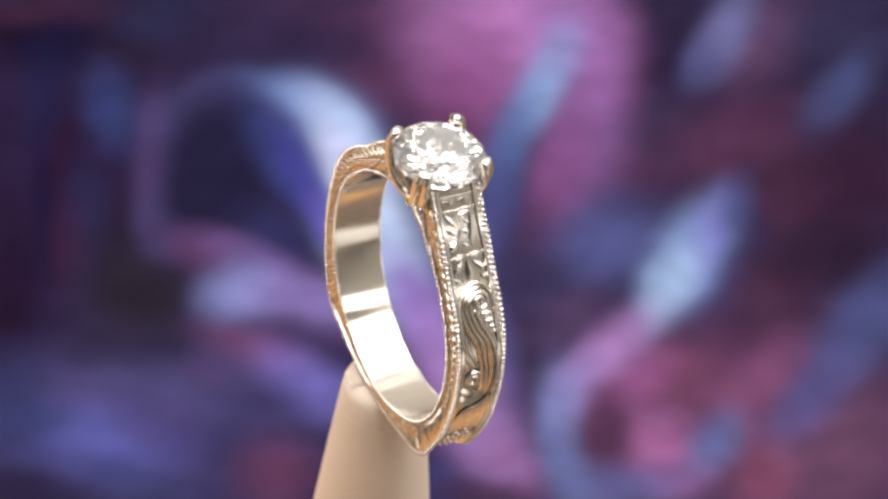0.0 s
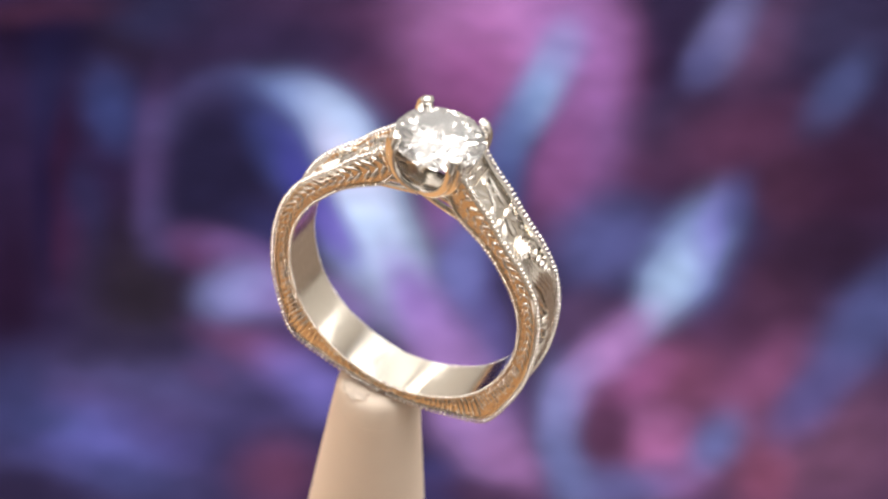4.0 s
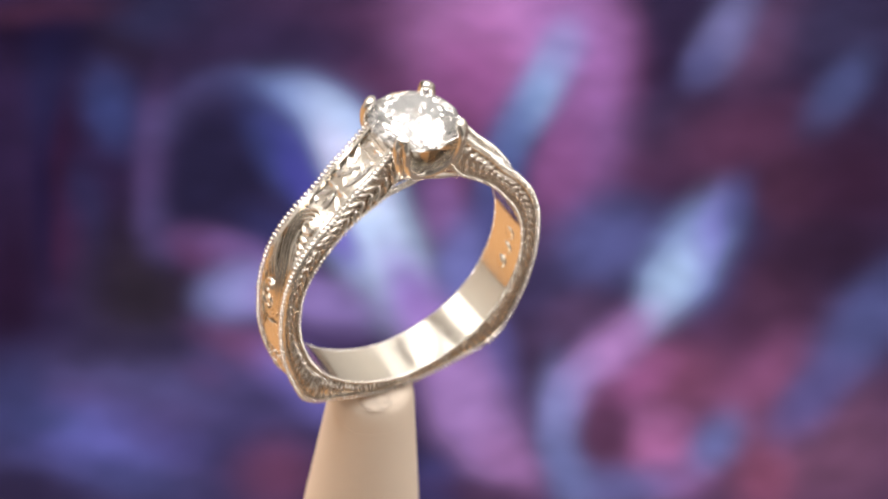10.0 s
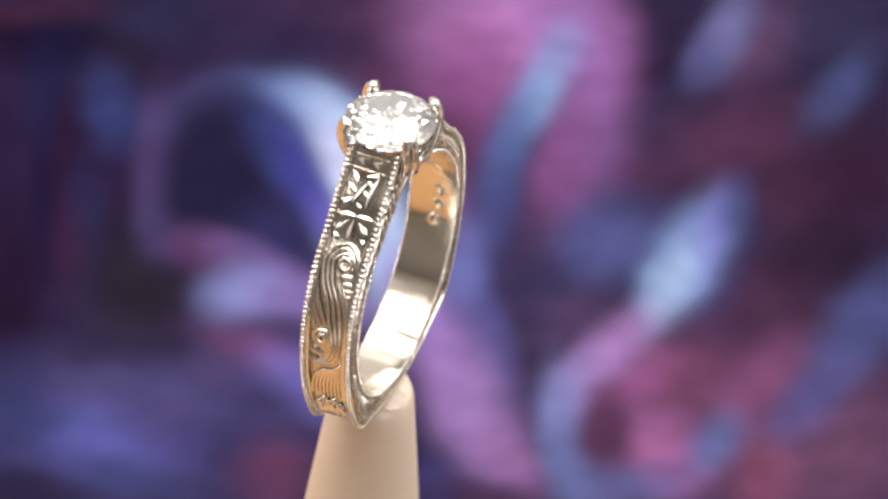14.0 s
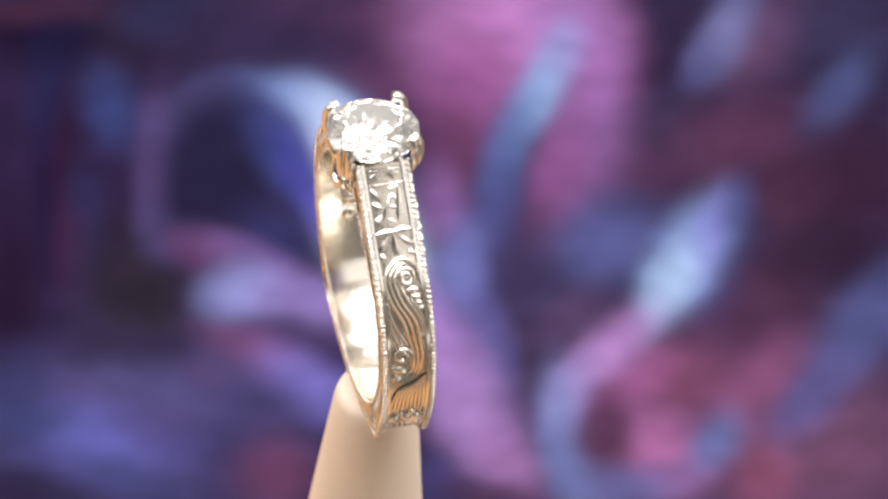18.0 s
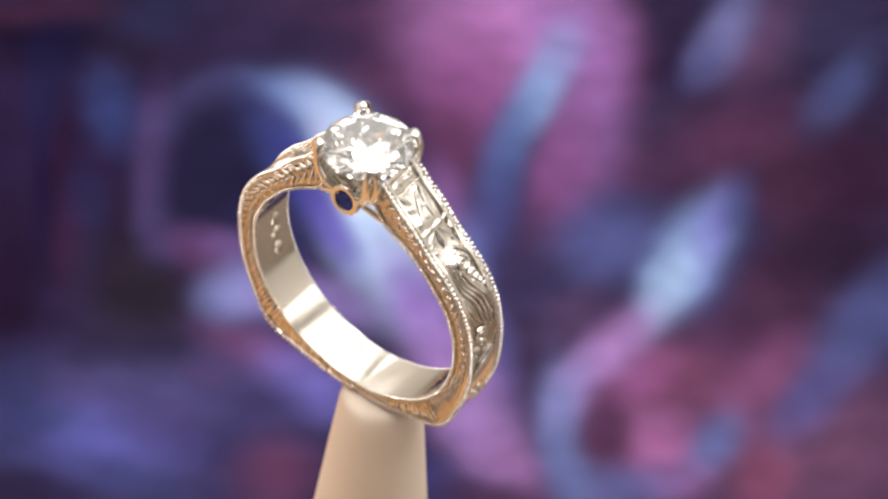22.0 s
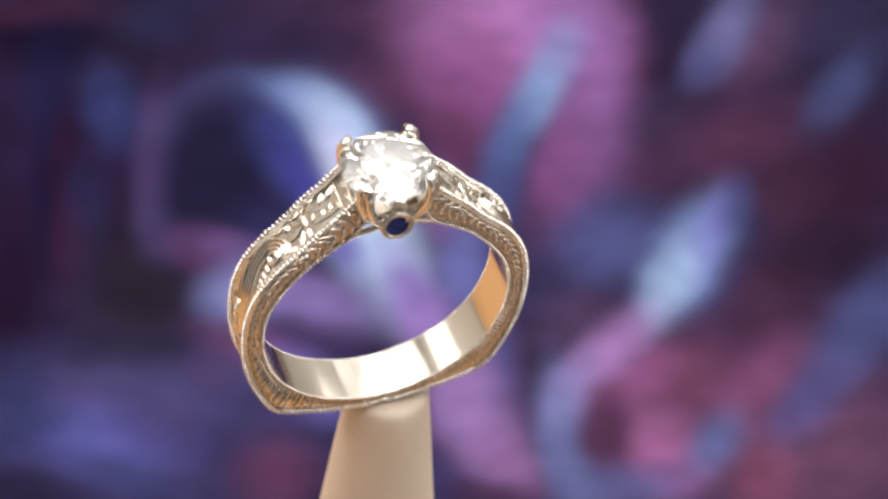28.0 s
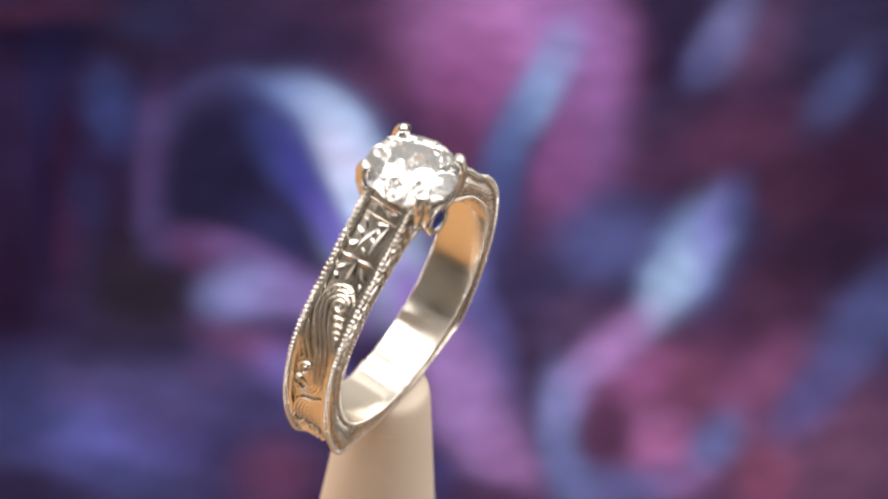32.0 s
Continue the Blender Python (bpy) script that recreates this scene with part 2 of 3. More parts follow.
    stroke(1520, 320, 120, 130, 0, (74, 42, 70), 0.9)
    stroke(1485, 160, 105, 46, 130, (84, 92, 140), 0.8)
    # pale leaf and its stem
    stroke(1070, 430, 130, 85, -10, (100, 104, 162), 0.85)
    stroke(940, 520, 100, 120, 0, (76, 66, 106), 0.85)
    stroke(920, 650, 55, 110, 0, (82, 62, 94), 0.8)
    stroke(1270, 500, 130, 55, 115, (78, 82, 138), 0.8)
    stroke(1212, 462, 142, 68, 118, (140, 162, 210), 0.95)
    stroke(1246, 422, 110, 38, 112, (134, 132, 206), 0.8)
    stroke(1300, 360, 70, 34, 110, (82, 86, 140), 0.6)
    stroke(1182, 505, 105, 46, 118, (158, 182, 214), 0.95)
    stroke(1290, 600, 140, 75, 0, (100, 62, 96), 0.85)
    stroke(1370, 510, 110, 95, 0, (94, 58, 86), 0.85)
    stroke(1460, 450, 130, 60, 0, (66, 42, 68), 0.85)
    stroke(1010, 560, 85, 50, 150, (104, 78, 116), 0.7)
    stroke(1200, 670, 120, 70, 0, (142, 82, 116), 0.85)
    stroke(1110, 680, 100, 48, 150, (164, 96, 148), 0.85)
    stroke(1075, 622, 120, 50, 138, (176, 130, 188), 0.95)
    stroke(1010, 690, 90, 42, 115, (156, 138, 194), 0.8)
    # lower right
    stroke(1345, 690, 130, 70, 125, (150, 88, 130), 0.85)
    stroke(1460, 800, 210, 130, 0, (124, 82, 112), 0.9)
    stroke(1350, 840, 90, 60, 100, (150, 84, 114), 0.8)
    stroke(1440, 700, 110, 55, 130, (112, 100, 160), 0.7)
    stroke(1530, 575, 170, 70, 135, (92, 98, 152), 0.85)
    stroke(1430, 690, 110, 44, 140, (98, 92, 146), 0.7)
    stroke(1170, 790, 110, 70, 15, (176, 108, 158), 0.9)
    stroke(1190, 850, 80, 50, 0, (150, 105, 160), 0.7)
    stroke(1265, 778, 80, 46, 130, (104, 116, 170), 0.85)
    stroke(1070, 765, 95, 52, 95, (104, 64, 96), 0.95)
    stroke(1090, 862, 120, 50, 0, (112, 112, 168), 0.8)
    stroke(980, 740, 120, 46, 92, (128, 134, 186), 0.8)
    stroke(1005, 835, 90, 46, 65, (116, 124, 176), 0.85)
    # lower middle
    stroke(860, 580, 160, 45, 72, (104, 98, 160), 0.8)
    stroke(780, 360, 90, 48, 80, (150, 108, 170), 0.7)
    stroke(815, 470, 100, 48, 90, (120, 124, 188), 0.85)
    stroke(740, 540, 140, 55, 60, (150, 118, 198), 0.9)
    stroke(815, 700, 200, 80, 65, (172, 132, 194), 0.92)
    stroke(900, 820, 90, 50, 50, (164, 116, 170), 0.7)
    stroke(770, 850, 65, 50, 60, (80, 78, 140), 0.7)
    stroke(860, 875, 130, 35, 10, (88, 56, 86), 0.7)


# ---- small helpers ----
def mesh_object(name, bm, mat, parent=None, label="", smooth=None):
    data = bpy.data.meshes.new(name)
    bm.to_mesh(data)
    bm.free()
    data.materials.append(mat)
    if smooth is not None:
        for p in data.polygons:
            p.use_smooth = True
        data.set_sharp_from_angle(angle=radians(smooth))
    ob = new(name, data)
    if parent:
        ob.parent = parent
    return tagged(ob, label)


def part(name, bm, mat, parent, label="", smooth=None):
    return mesh_object(name, bm, mat, parent, label, smooth)


def spline(points, n=12, mirror_end=False):
    p = [np.array(q, float) for q in points]
    last = np.array([-p[-2][0], p[-2][1]]) if mirror_end else 2 * p[-1] - p[-2]
    p = [2 * p[0] - p[1]] + p + [last]
    out = []
    for i in range(1, len(p) - 2):
        a, b, c, d = p[i - 1:i + 3]
        for k in range(n):
            t = k / n
            out.append(0.5 * (2 * b + (c - a) * t + (2 * a - 5 * b + 4 * c - d) * t * t + (3 * b - a - 3 * c + d) * t ** 3))
    out.append(p[-2])
    return np.array(out)


def add_loft(bm, loops, close=True, cap=True):
    """Skin closed loops of equal length into one surface."""
    rows = [[bm.verts.new(v) for v in loop] for loop in loops]
    n = len(rows[0])
    for a, b in zip(rows, rows[1:]):
        for i in range(n if close else n - 1):
            bm.faces.new((a[i], a[(i + 1) % n], b[(i + 1) % n], b[i]))
    if cap:
        bm.faces.new(rows[0][::-1])
        bm.faces.new(rows[-1])
    return rows


def add_tube(bm, points, radii, sides=8, flat=1.0, up=None):
    """A tapered round bar along points; flat squashes it along up."""
    pts = [Vector(p) for p in points]
    loops = []
    side = None
    for i, p in enumerate(pts):
        along = (pts[min(i + 1, len(pts) - 1)] - pts[max(i - 1, 0)]).normalized()
        if up is not None:
            top = Vector(up[i] if isinstance(up, list) else up)
            side = along.cross(top).normalized()
        elif side is None:
            side = along.orthogonal().normalized()
        else:
            side = (side - along * side.dot(along)).normalized()
        top = side.cross(along).normalized()
        loops.append([p + (side * math.cos(a) + top * math.sin(a) * flat) * radii[i]
                      for a in (2 * math.pi * k / sides for k in range(sides))])
    add_loft(bm, loops)


# ---- the setting ----
def slab(name, lo, hi, mat, label, bevel=0.0):
    bm = bmesh.new()
    bmesh.ops.create_cube(bm, size=1)
    for v in bm.verts:
        v.co = Vector([(lo[i] + hi[i]) / 2 + v.co[i] * (hi[i] - lo[i]) for i in range(3)])
    if bevel:
        bmesh.ops.bevel(bm, geom=bm.edges[:], offset=bevel, segments=2, affect="EDGES")
    ob = mesh_object(name, bm, mat)
    return tagged(ob, label, kind="structure")


slab("tabletop", (-0.75, -0.80, -0.035), (0.75, 0.75, 0.0), TABLE, "brown wooden tabletop under the ring stand", 0.003)
slab("table_mat", (-0.62, -0.34, 0.0), (-0.034, 0.40, 0.004), MAT, "orange cloth mat on the table beside the stand", 0.001)
# added pale sheet out of view, lightens reflections on the right
slab("pale_reflector", (0.17, -0.47, 0.0), (0.46, -0.18, 0.002), PALE, "unseen pale grey sheet added on the table to brighten reflections")
# added card out of view, gives the lower shoulders an orange reflection
slab("orange_reflector", (-0.033, -0.09, 0.0), (0.085, -0.018, 0.0015), MAT, "unseen orange card added before the stand to tint reflections")
slab("ceiling", (-0.72, -0.57, 0.90), (0.72, 0.72, 0.91), WALL, "plain grey-brown ceiling of the work booth")
slab("wall_north", (-0.72, 0.71, 0.0), (0.72, 0.72, 0.90), WALL, "plain grey-brown back wall of the work booth")
# front wall out of view, darkened to deepen the gold's reflections
slab("wall_south", (-0.72, -0.57, 0.0), (0.72, -0.56, 0.90), DIM, "unseen plain front wall, darkened so the gold reflects darker")
# added dark flag out of view: camera-facing metal mirrors it as black
card = slab("dark_card", (-0.17, -0.13, -0.004), (0.10, 0.13, 0.004), DARK, "unseen dark card added behind the camera to darken reflections", 0.001)
card.matrix_world = look((0.0, -0.34, 0.46), (0.0, 0.0, 0.14))
slab("wall_west", (-0.72, -0.56, 0.0), (-0.71, 0.71, 0.90), WALL, "plain grey-brown side wall of the work booth")
slab("wall_east", (0.71, -0.56, 0.0), (0.72, 0.71, 0.90), WALL, "plain grey-brown side wall of the work booth")


def backdrop():
    """The abstract print leans behind the stand, square to the lens."""
    far = 0.300
    unit = far * math.tan(radians(17.82 / 2)) / 7.84
    bm = bmesh.new()
    bmesh.ops.create_cube(bm, size=1)
    for v in bm.verts:
        v.co = Vector((v.co.x * 18.0, -13.3 + (v.co.y + 0.5) * 20.5, v.co.z * 0.5 - 0.25))
    bmesh.ops.bevel(bm, geom=bm.edges[:], offset=0.06, segments=2, affect="EDGES")
    ob = mesh_object("backdrop", bm, print_material())
    turn = look(EYE, EYE + AHEAD).to_3x3().to_4x4()
    ob.matrix_world = Matrix.Translation(EYE + AHEAD * far) @ turn @ Matrix.Scale(unit, 4)
    return tagged(ob, "abstract print board of plum, pink, violet and pale blue smears", "backdrop", kind="structure")


backdrop()

# ---- the ring stand ----
STAND_FOOT = Vector((0.17 * MM, 0.56 * MM, 0.0))
HOLE = Vector((1.40 * MM, -0.57 * MM, 0.13504))
RING_POSE = Matrix.Translation(HOLE) @ pose(0, 0, 0, 0, 0, -61.1) @ pose(0, 0, 0, 0, 2.1, 0) @ pose(0, 0, 0, -3.3, 0, 0)
STAND_TOP = 0.135 - 9.75 * MM
WAX_POSE = Matrix.Translation(STAND_FOOT + Vector((-1.95 * MM, -0.18 * MM, STAND_TOP - 0.02 * MM))) @ pose(0, 0, 0, 0, 0, 5)


def ring_stand():
    stand = tagged(new("ring_stand"), "tapered beige plastic ring stand with a rounded tip", "stand")
    stand.location = STAND_FOOT
    top = STAND_TOP / MM
    n = 96

    def turned(name, shape, label):
        bm = bmesh.new()
        add_loft(bm, [[Vector((r * MM * math.cos(2 * math.pi * k / n), r * MM * math.sin(2 * math.pi * k / n), z * MM)) for k in range(n)]
                      for r, z in shape])
        bmesh.ops.recalc_face_normals(bm, faces=bm.faces[:])
        return part(name, bm, STAND, stand, label, 40)

    turned("tip", [(0.4, top), (1.5, top - 0.01), (2.1, top - 0.06), (2.45, top - 0.20), (2.68, top - 0.45), (2.82, top - 0.85), (2.93, top - 1.5),
                   (3.028, top - 2.37), (3.03, top - 2.39), (2.9, top - 2.42)], "rounded beige tip of the stand")
    body = [(2.95, top - 2.40), (3.034, top - 2.405)]
    for k in range(1, 31):
        z = top - 2.4 - k * (top - 2.4) / 30
        body.append((3.04 + (top - 2.4 - z) * 0.103, z))
    turned("body", body, "")
    return stand


def wax_dab():
    """The pressed dab of wax that holds the ring on the tip of the stand."""
    bm = bmesh.new()
    bmesh.ops.create_icosphere(bm, subdivisions=4, radius=1.0)
    for v in bm.verts:
        lump = 1 + 0.16 * noise.noise(v.co * 2.1) + 0.05 * noise.noise(v.co * 6.3)
        sag = -0.28 * max(0.0, -v.co.x)
        v.co = Vector((v.co.x * 0.78 * lump, v.co.y * 1.1 * lump, v.co.z * 0.15 * lump + sag)) * MM
    dab = mesh_object("wax_dab", bm, WAX, smooth=60)
    dab.matrix_basis = WAX_POSE
    return tagged(dab, "pressed grey wax dab on the beige stand's tip", "wax")


# ---- the ring ----
OUTER = [(2.45, 12.12), (3.62, 10.77), (4.9, 9.52), (6.22, 7.95), (7.62, 6.55), (8.9, 4.64), (9.6, 2.32), (9.74, -0.4), (9.42, -3.0),
         (8.62, -5.47), (7.38, -7.76), (5.19, -8.6), (2.41, -9.25), (0.0, -9.42)]
INNER = [(1.95, 9.72), (2.75, 8.5), (4.08, 7.62), (5.45, 6.55), (6.6, 5.2), (7.62, 3.65), (8.25, 1.83), (8.38, -0.3), (8.04, -2.31),
         (7.22, -4.31), (5.91, -6.01), (4.22, -7.24), (2.13, -8.1), (0.0, -8.42)]
STEPS = 12
OUT_LINE, IN_LINE = spline(OUTER, STEPS, True), spline(INNER, STEPS, True)
OUT_LEN = np.r_[0, np.cumsum(np.linalg.norm(np.diff(OUT_LINE, axis=0), axis=1))]
IN_LEN = np.r_[0, np.cumsum(np.linalg.norm(np.diff(IN_LINE, axis=0), axis=1))]
SUNK = 0.13                        # of the flat sides below their edges, mm
DEPTH = 0.26                       # of the engraved channel below its rims, mm


def half_width(s):
    return 1.74 - 0.02 * min(1.0, s / 20.0)


def on_line(line, length, s):
    p = np.array([np.interp(s, length, line[:, k]) for k in (0, 1)])
    q = np.array([np.interp(min(s + 0.15, length[-1]), length, line[:, k]) for k in (0, 1)])
    o = np.array([np.interp(max(s - 0.15, 0), length, line[:, k]) for k in (0, 1)])
    t = (q - o) / np.linalg.norm(q - o)
    return p, t, np.array([-t[1], t[0]])


def face_point(s, w, h=0.0):
    """A point on the outer face of one shoulder: s mm from the stone, w mm across, h mm above the rims."""
    p, _, n = on_line(OUT_LINE, OUT_LEN, s)
    return Vector(((p[0] + n[0] * h) * MM, w * MM, (p[1] + n[1] * h) * MM))


def face_normal(s):
    n = on_line(OUT_LINE, OUT_LEN, s)[2]
    return Vector((n[0], 0, n[1]))


def shank_half(flip):
    """Loops of the shank's section from the head down to the middle of the base."""
    loops = []
    for i in range(len(OUT_LINE)):
        s = OUT_LEN[i]
        o, q = OUT_LINE[i], IN_LINE[i]
        n = (o - q) / np.linalg.norm(o - q)
        hw = half_width(s)
        rim = hw - 0.54
        low = o - n * 0.12
        shape = [(-hw + 0.08, low), (-hw + 0.34, low), (-hw + 0.38, o), (-rim, o), (-rim + 0.06, o - n * DEPTH), (-rim * 0.4, o - n * DEPTH * 0.85),
                 (rim * 0.4, o - n * DEPTH * 0.85), (rim - 0.06, o - n * DEPTH), (rim, o), (hw - 0.38, o), (hw - 0.34, low), (hw - 0.08, low),
                 (hw, o - n * 0.22), (hw - 0.02, o - n * 0.28), (hw - SUNK, o - n * 0.32), (hw - SUNK, q + n * 0.23), (hw - 0.02, q + n * 0.19), (hw, q + n * 0.06),
                 (hw - 0.06, q), (0.0, q - n * 0.03), (-hw + 0.06, q), (-hw, q + n * 0.06), (-hw + 0.02, q + n * 0.19), (-hw + SUNK, q + n * 0.23),
                 (-hw + SUNK, o - n * 0.32), (-hw + 0.02, o - n * 0.28), (-hw, o - n * 0.22)]
        loops.append([Vector((p[0] * flip * MM, w * flip * MM, p[1] * MM)) for w, p in shape])
    return loops


def shank(ring):
    right, left = shank_half(1), shank_half(-1)
    # the far half, its section turned so that both halves run the same way round
    left = [[Vector((v.x, -v.y, v.z)) for v in loop] for loop in left]
    bm = bmesh.new()
    add_loft(bm, right + left[-2::-1])
    n = 27
    for k, f in enumerate(bm.faces):
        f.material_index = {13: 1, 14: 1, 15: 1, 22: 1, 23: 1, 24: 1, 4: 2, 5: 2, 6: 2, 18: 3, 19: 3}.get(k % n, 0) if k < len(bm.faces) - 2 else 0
    bmesh.ops.recalc_face_normals(bm, faces=bm.faces[:])
    ob = part("shank", bm, WHITE_GOLD, ring, "square-based white gold shank with a polished inside", 32)
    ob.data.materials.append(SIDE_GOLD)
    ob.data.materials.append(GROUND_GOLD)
    ob.data.materials.append(INNER_GOLD)
    return ob


def beads(ring, line, length, inward, side):
    """One row of milgrain along an edge of the shank, both shoulders and base."""
    src = bmesh.new()
    bmesh.ops.create_icosphere(src, subdivisions=1, radius=1.0)
    sv = np.array([v.co[:] for v in src.verts])
    sf = [[v.index for v in f.verts] for f in src.faces]
    src.free()
    verts, faces = [], []
    pitch = 0.34 if not inward else 0.29
    size = 0.16 if not inward else 0.13
    count = int(length[-1] / pitch)
    for flip in (1, -1):
        for k in range(count + (flip > 0)):
            s = 0.1 + k * pitch
            if s > length[-1]:
                continue
            p, t, n = on_line(line, length, s)
            if inward:
                n = -n
            w = side * (half_width(s) - (0.12 if not inward else -0.01))
            t3, n3 = np.array([t[0] * flip, 0, t[1]]), np.array([n[0] * flip, 0, n[1]])
            c = np.array([p[0] * flip, w, p[1]]) + n3 * (0.05 if not inward else -0.08)
            jig = 1 + 0.10 * random.uniform(-1, 1)
            m = np.stack([t3 * size * 0.78 * jig, np.array([0, 1, 0]) * size * (1.25 if not inward else 1.0) * jig, n3 * size * jig])
            base = len(verts)
            verts += [tuple(q) for q in ((sv @ m + c) * MM)]
            faces += [[base + i for i in f] for f in sf]
    data = bpy.data.meshes.new("milgrain")
    data.from_pydata(verts, [], faces)
    data.polygons.foreach_set("use_smooth", [True] * len(data.polygons))
    data.materials.append(BRIGHT_GOLD)
    ob = new("milgrain", data)
    ob.parent = ring
    return tagged(ob, "row of tiny bright beads along the shank's edge", kind="stuff")


def wheat_leaf(way):
    """One bent, pointed cut, its reach across the flat taken as one unit."""
    bm = bmesh.new()
    pts, rad = [], []
    for k in range(5):
        u = k / 4
        pts.append(Vector((0.9 * u * u - 0.05 * 2 * u * (1 - u) + 0.9 * u * (1 - u), way * (u * u + 1.24 * u * (1 - u)), 0)) * MM)
        rad.append((0.015 + 0.175 * math.sin(math.pi * min(1, u * 0.9 + 0.08))) * MM)
    add_tube(bm, pts, rad, 6, 1.0, up=Vector((0, 0, 1)))
    bmesh.ops.recalc_face_normals(bm, faces=bm.faces[:])
    data = bpy.data.meshes.new("engraved_leaf")
    bm.to_mesh(data)
    bm.free()
    data.polygons.foreach_set("use_smooth", [True] * len(data.polygons))
    data.materials.append(CUT_GOLD)
    return data


def wheat(ring):
    """Wheat-ear engraving on both flat sides: single cuts on the shoulders, the base's joined."""
    total = len(OUT_LINE)
    chance = random.Random(11)
    cuts = {1: wheat_leaf(1), -1: wheat_leaf(-1)}
    for side in (1, -1):
        rest = bmesh.new()
        for flip in (1, -1):
            s = 0.35
            while s < OUT_LEN[-1] - 0.2:
                f = np.interp(s, OUT_LEN, range(total))
                o = np.array([np.interp(f, range(total), OUT_LINE[:, k]) for k in (0, 1)])
                q = np.array([np.interp(f, range(total), IN_LINE[:, k]) for k in (0, 1)])
                thick = np.linalg.norm(o - q)
                n = (o - q) / thick
                t = on_line(OUT_LINE, OUT_LEN, s)[1]
                mid = (o + q) / 2
                reach = max(0.25, thick / 2 - 0.30)
                x3, y3 = Vector((t[0] * flip, 0, t[1])), Vector((n[0] * flip, 0, n[1]))
                m = Matrix.Identity(4)
                m.col[0], m.col[1], m.col[2] = (*(x3 * (0.8 if s < 1.6 else 0.6 if 18.6 < s < 22.6 else 1.15) * chance.uniform(0.75, 1.1)), 0), (*(y3 * reach * chance.uniform(0.85, 1.0)), 0), (0, side * 1.0, 0, 0)
                m.col[3] = (mid[0] * flip * MM, side * (half_width(s) - SUNK + 0.005) * MM, mid[1] * MM, 1)
                low = s > 16.2
                if low:                        # towards the base, single cuts right across the flat
                    m.col[0], m.col[1] = (*(x3 * chance.uniform(0.35, 0.8)), 0), (*(y3 * reach * 2.0 * chance.uniform(0.9, 1.0)), 0)
                    m.col[3] = ((mid[0] - n[0] * reach) * flip * MM, side * (half_width(s) - SUNK + 0.005) * MM, (mid[1] - n[1] * reach) * MM, 1)
                for way in ((1,) if low else (1, -1)):
                    if s < 22.5:
                        ob = new("engraved_leaf", cuts[way])
                        ob.parent = ring
                        ob.matrix_basis = m
                    else:
                        old = set(rest.verts)
                        rest.from_mesh(cuts[way])
                        bmesh.ops.transform(rest, matrix=m, verts=[v for v in rest.verts if v not in old])
                s += (0.40 if low else 0.74) * chance.uniform(0.9, 1.1)
        bmesh.ops.recalc_face_normals(rest, faces=rest.faces[:])
        tagged(part("base_engraving", rest, CUT_GOLD, ring, "fine engraved cuts along the base's side", 50), kind="stuff")


def side_cuts(ring):
    """Fine graver strokes over both flat sides, between the wheat ears."""
    chance = random.Random(23)
    total = len(OUT_LINE)
    for side in (1, -1):
        verts, faces = [], []
        for flip in (1, -1):
            for _ in range(420):
                s = chance.uniform(0.2, OUT_LEN[-1])
                f = np.interp(s, OUT_LEN, range(total))
                o = np.array([np.interp(f, range(total), OUT_LINE[:, k]) for k in (0, 1)])
                q = np.array([np.interp(f, range(total), IN_LINE[:, k]) for k in (0, 1)])
                t = on_line(OUT_LINE, OUT_LEN, s)[1]
                n = np.array([-t[1], t[0]])
                across = chance.choice((chance.uniform(0.14, 0.34), chance.uniform(0.66, 0.86), chance.uniform(0.2, 0.8)))
                p = q + (o - q) * across
                a = chance.uniform(0.3, 0.9) * (1 if across > 0.5 else -1)
                d = t * math.cos(a) + n * math.sin(a)
                c = np.array([-d[1], d[0]])
                r, wide, up = chance.uniform(0.12, 0.26), chance.uniform(0.035, 0.06), chance.uniform(0.03, 0.06)
                base = len(verts)
                for e, h in ((p - d * r, 0), (p + c * wide, 0), (p + d * r, 0), (p - c * wide, 0), (p + c * wide * chance.uniform(-0.5, 0.5), up)):
                    verts.append((e[0] * flip * MM, side * (half_width(s) - SUNK - 0.002 + h) * MM, e[1] * MM))
                faces += [(base + i, base + (i + 1) % 4, base + 4) for i in range(4)]
        data = bpy.data.meshes.new("side_engraving")
        data.from_pydata(verts, [], faces)
        data.materials.append(CUT_GOLD)
        bm = bmesh.new()
        bm.from_mesh(data)
        bmesh.ops.recalc_face_normals(bm, faces=bm.faces[:])
        bm.to_mesh(data)
        bm.free()
        ob = new("side_engraving", data)
        ob.parent = ring
        tagged(ob, "fine graver strokes on the band's flat side", kind="stuff")


def ridge(bm, points, thick, h=-0.13, n=8, taper=0.35, flat=0.95):
    """A raised flowing line on the shoulder's engraved face, through (s, w) points."""
    line = spline(points, n)
    pts = [face_point(s, w, h) for s, w in line]
    m = len(pts) - 1
    rad = [thick * MM * (taper + (1 - taper) * math.sin(math.pi * (0.12 + 0.76 * i / m))) for i in range(m + 1)]
    add_tube(bm, pts, rad, 8, flat, up=[face_normal(s) for s, _ in line])


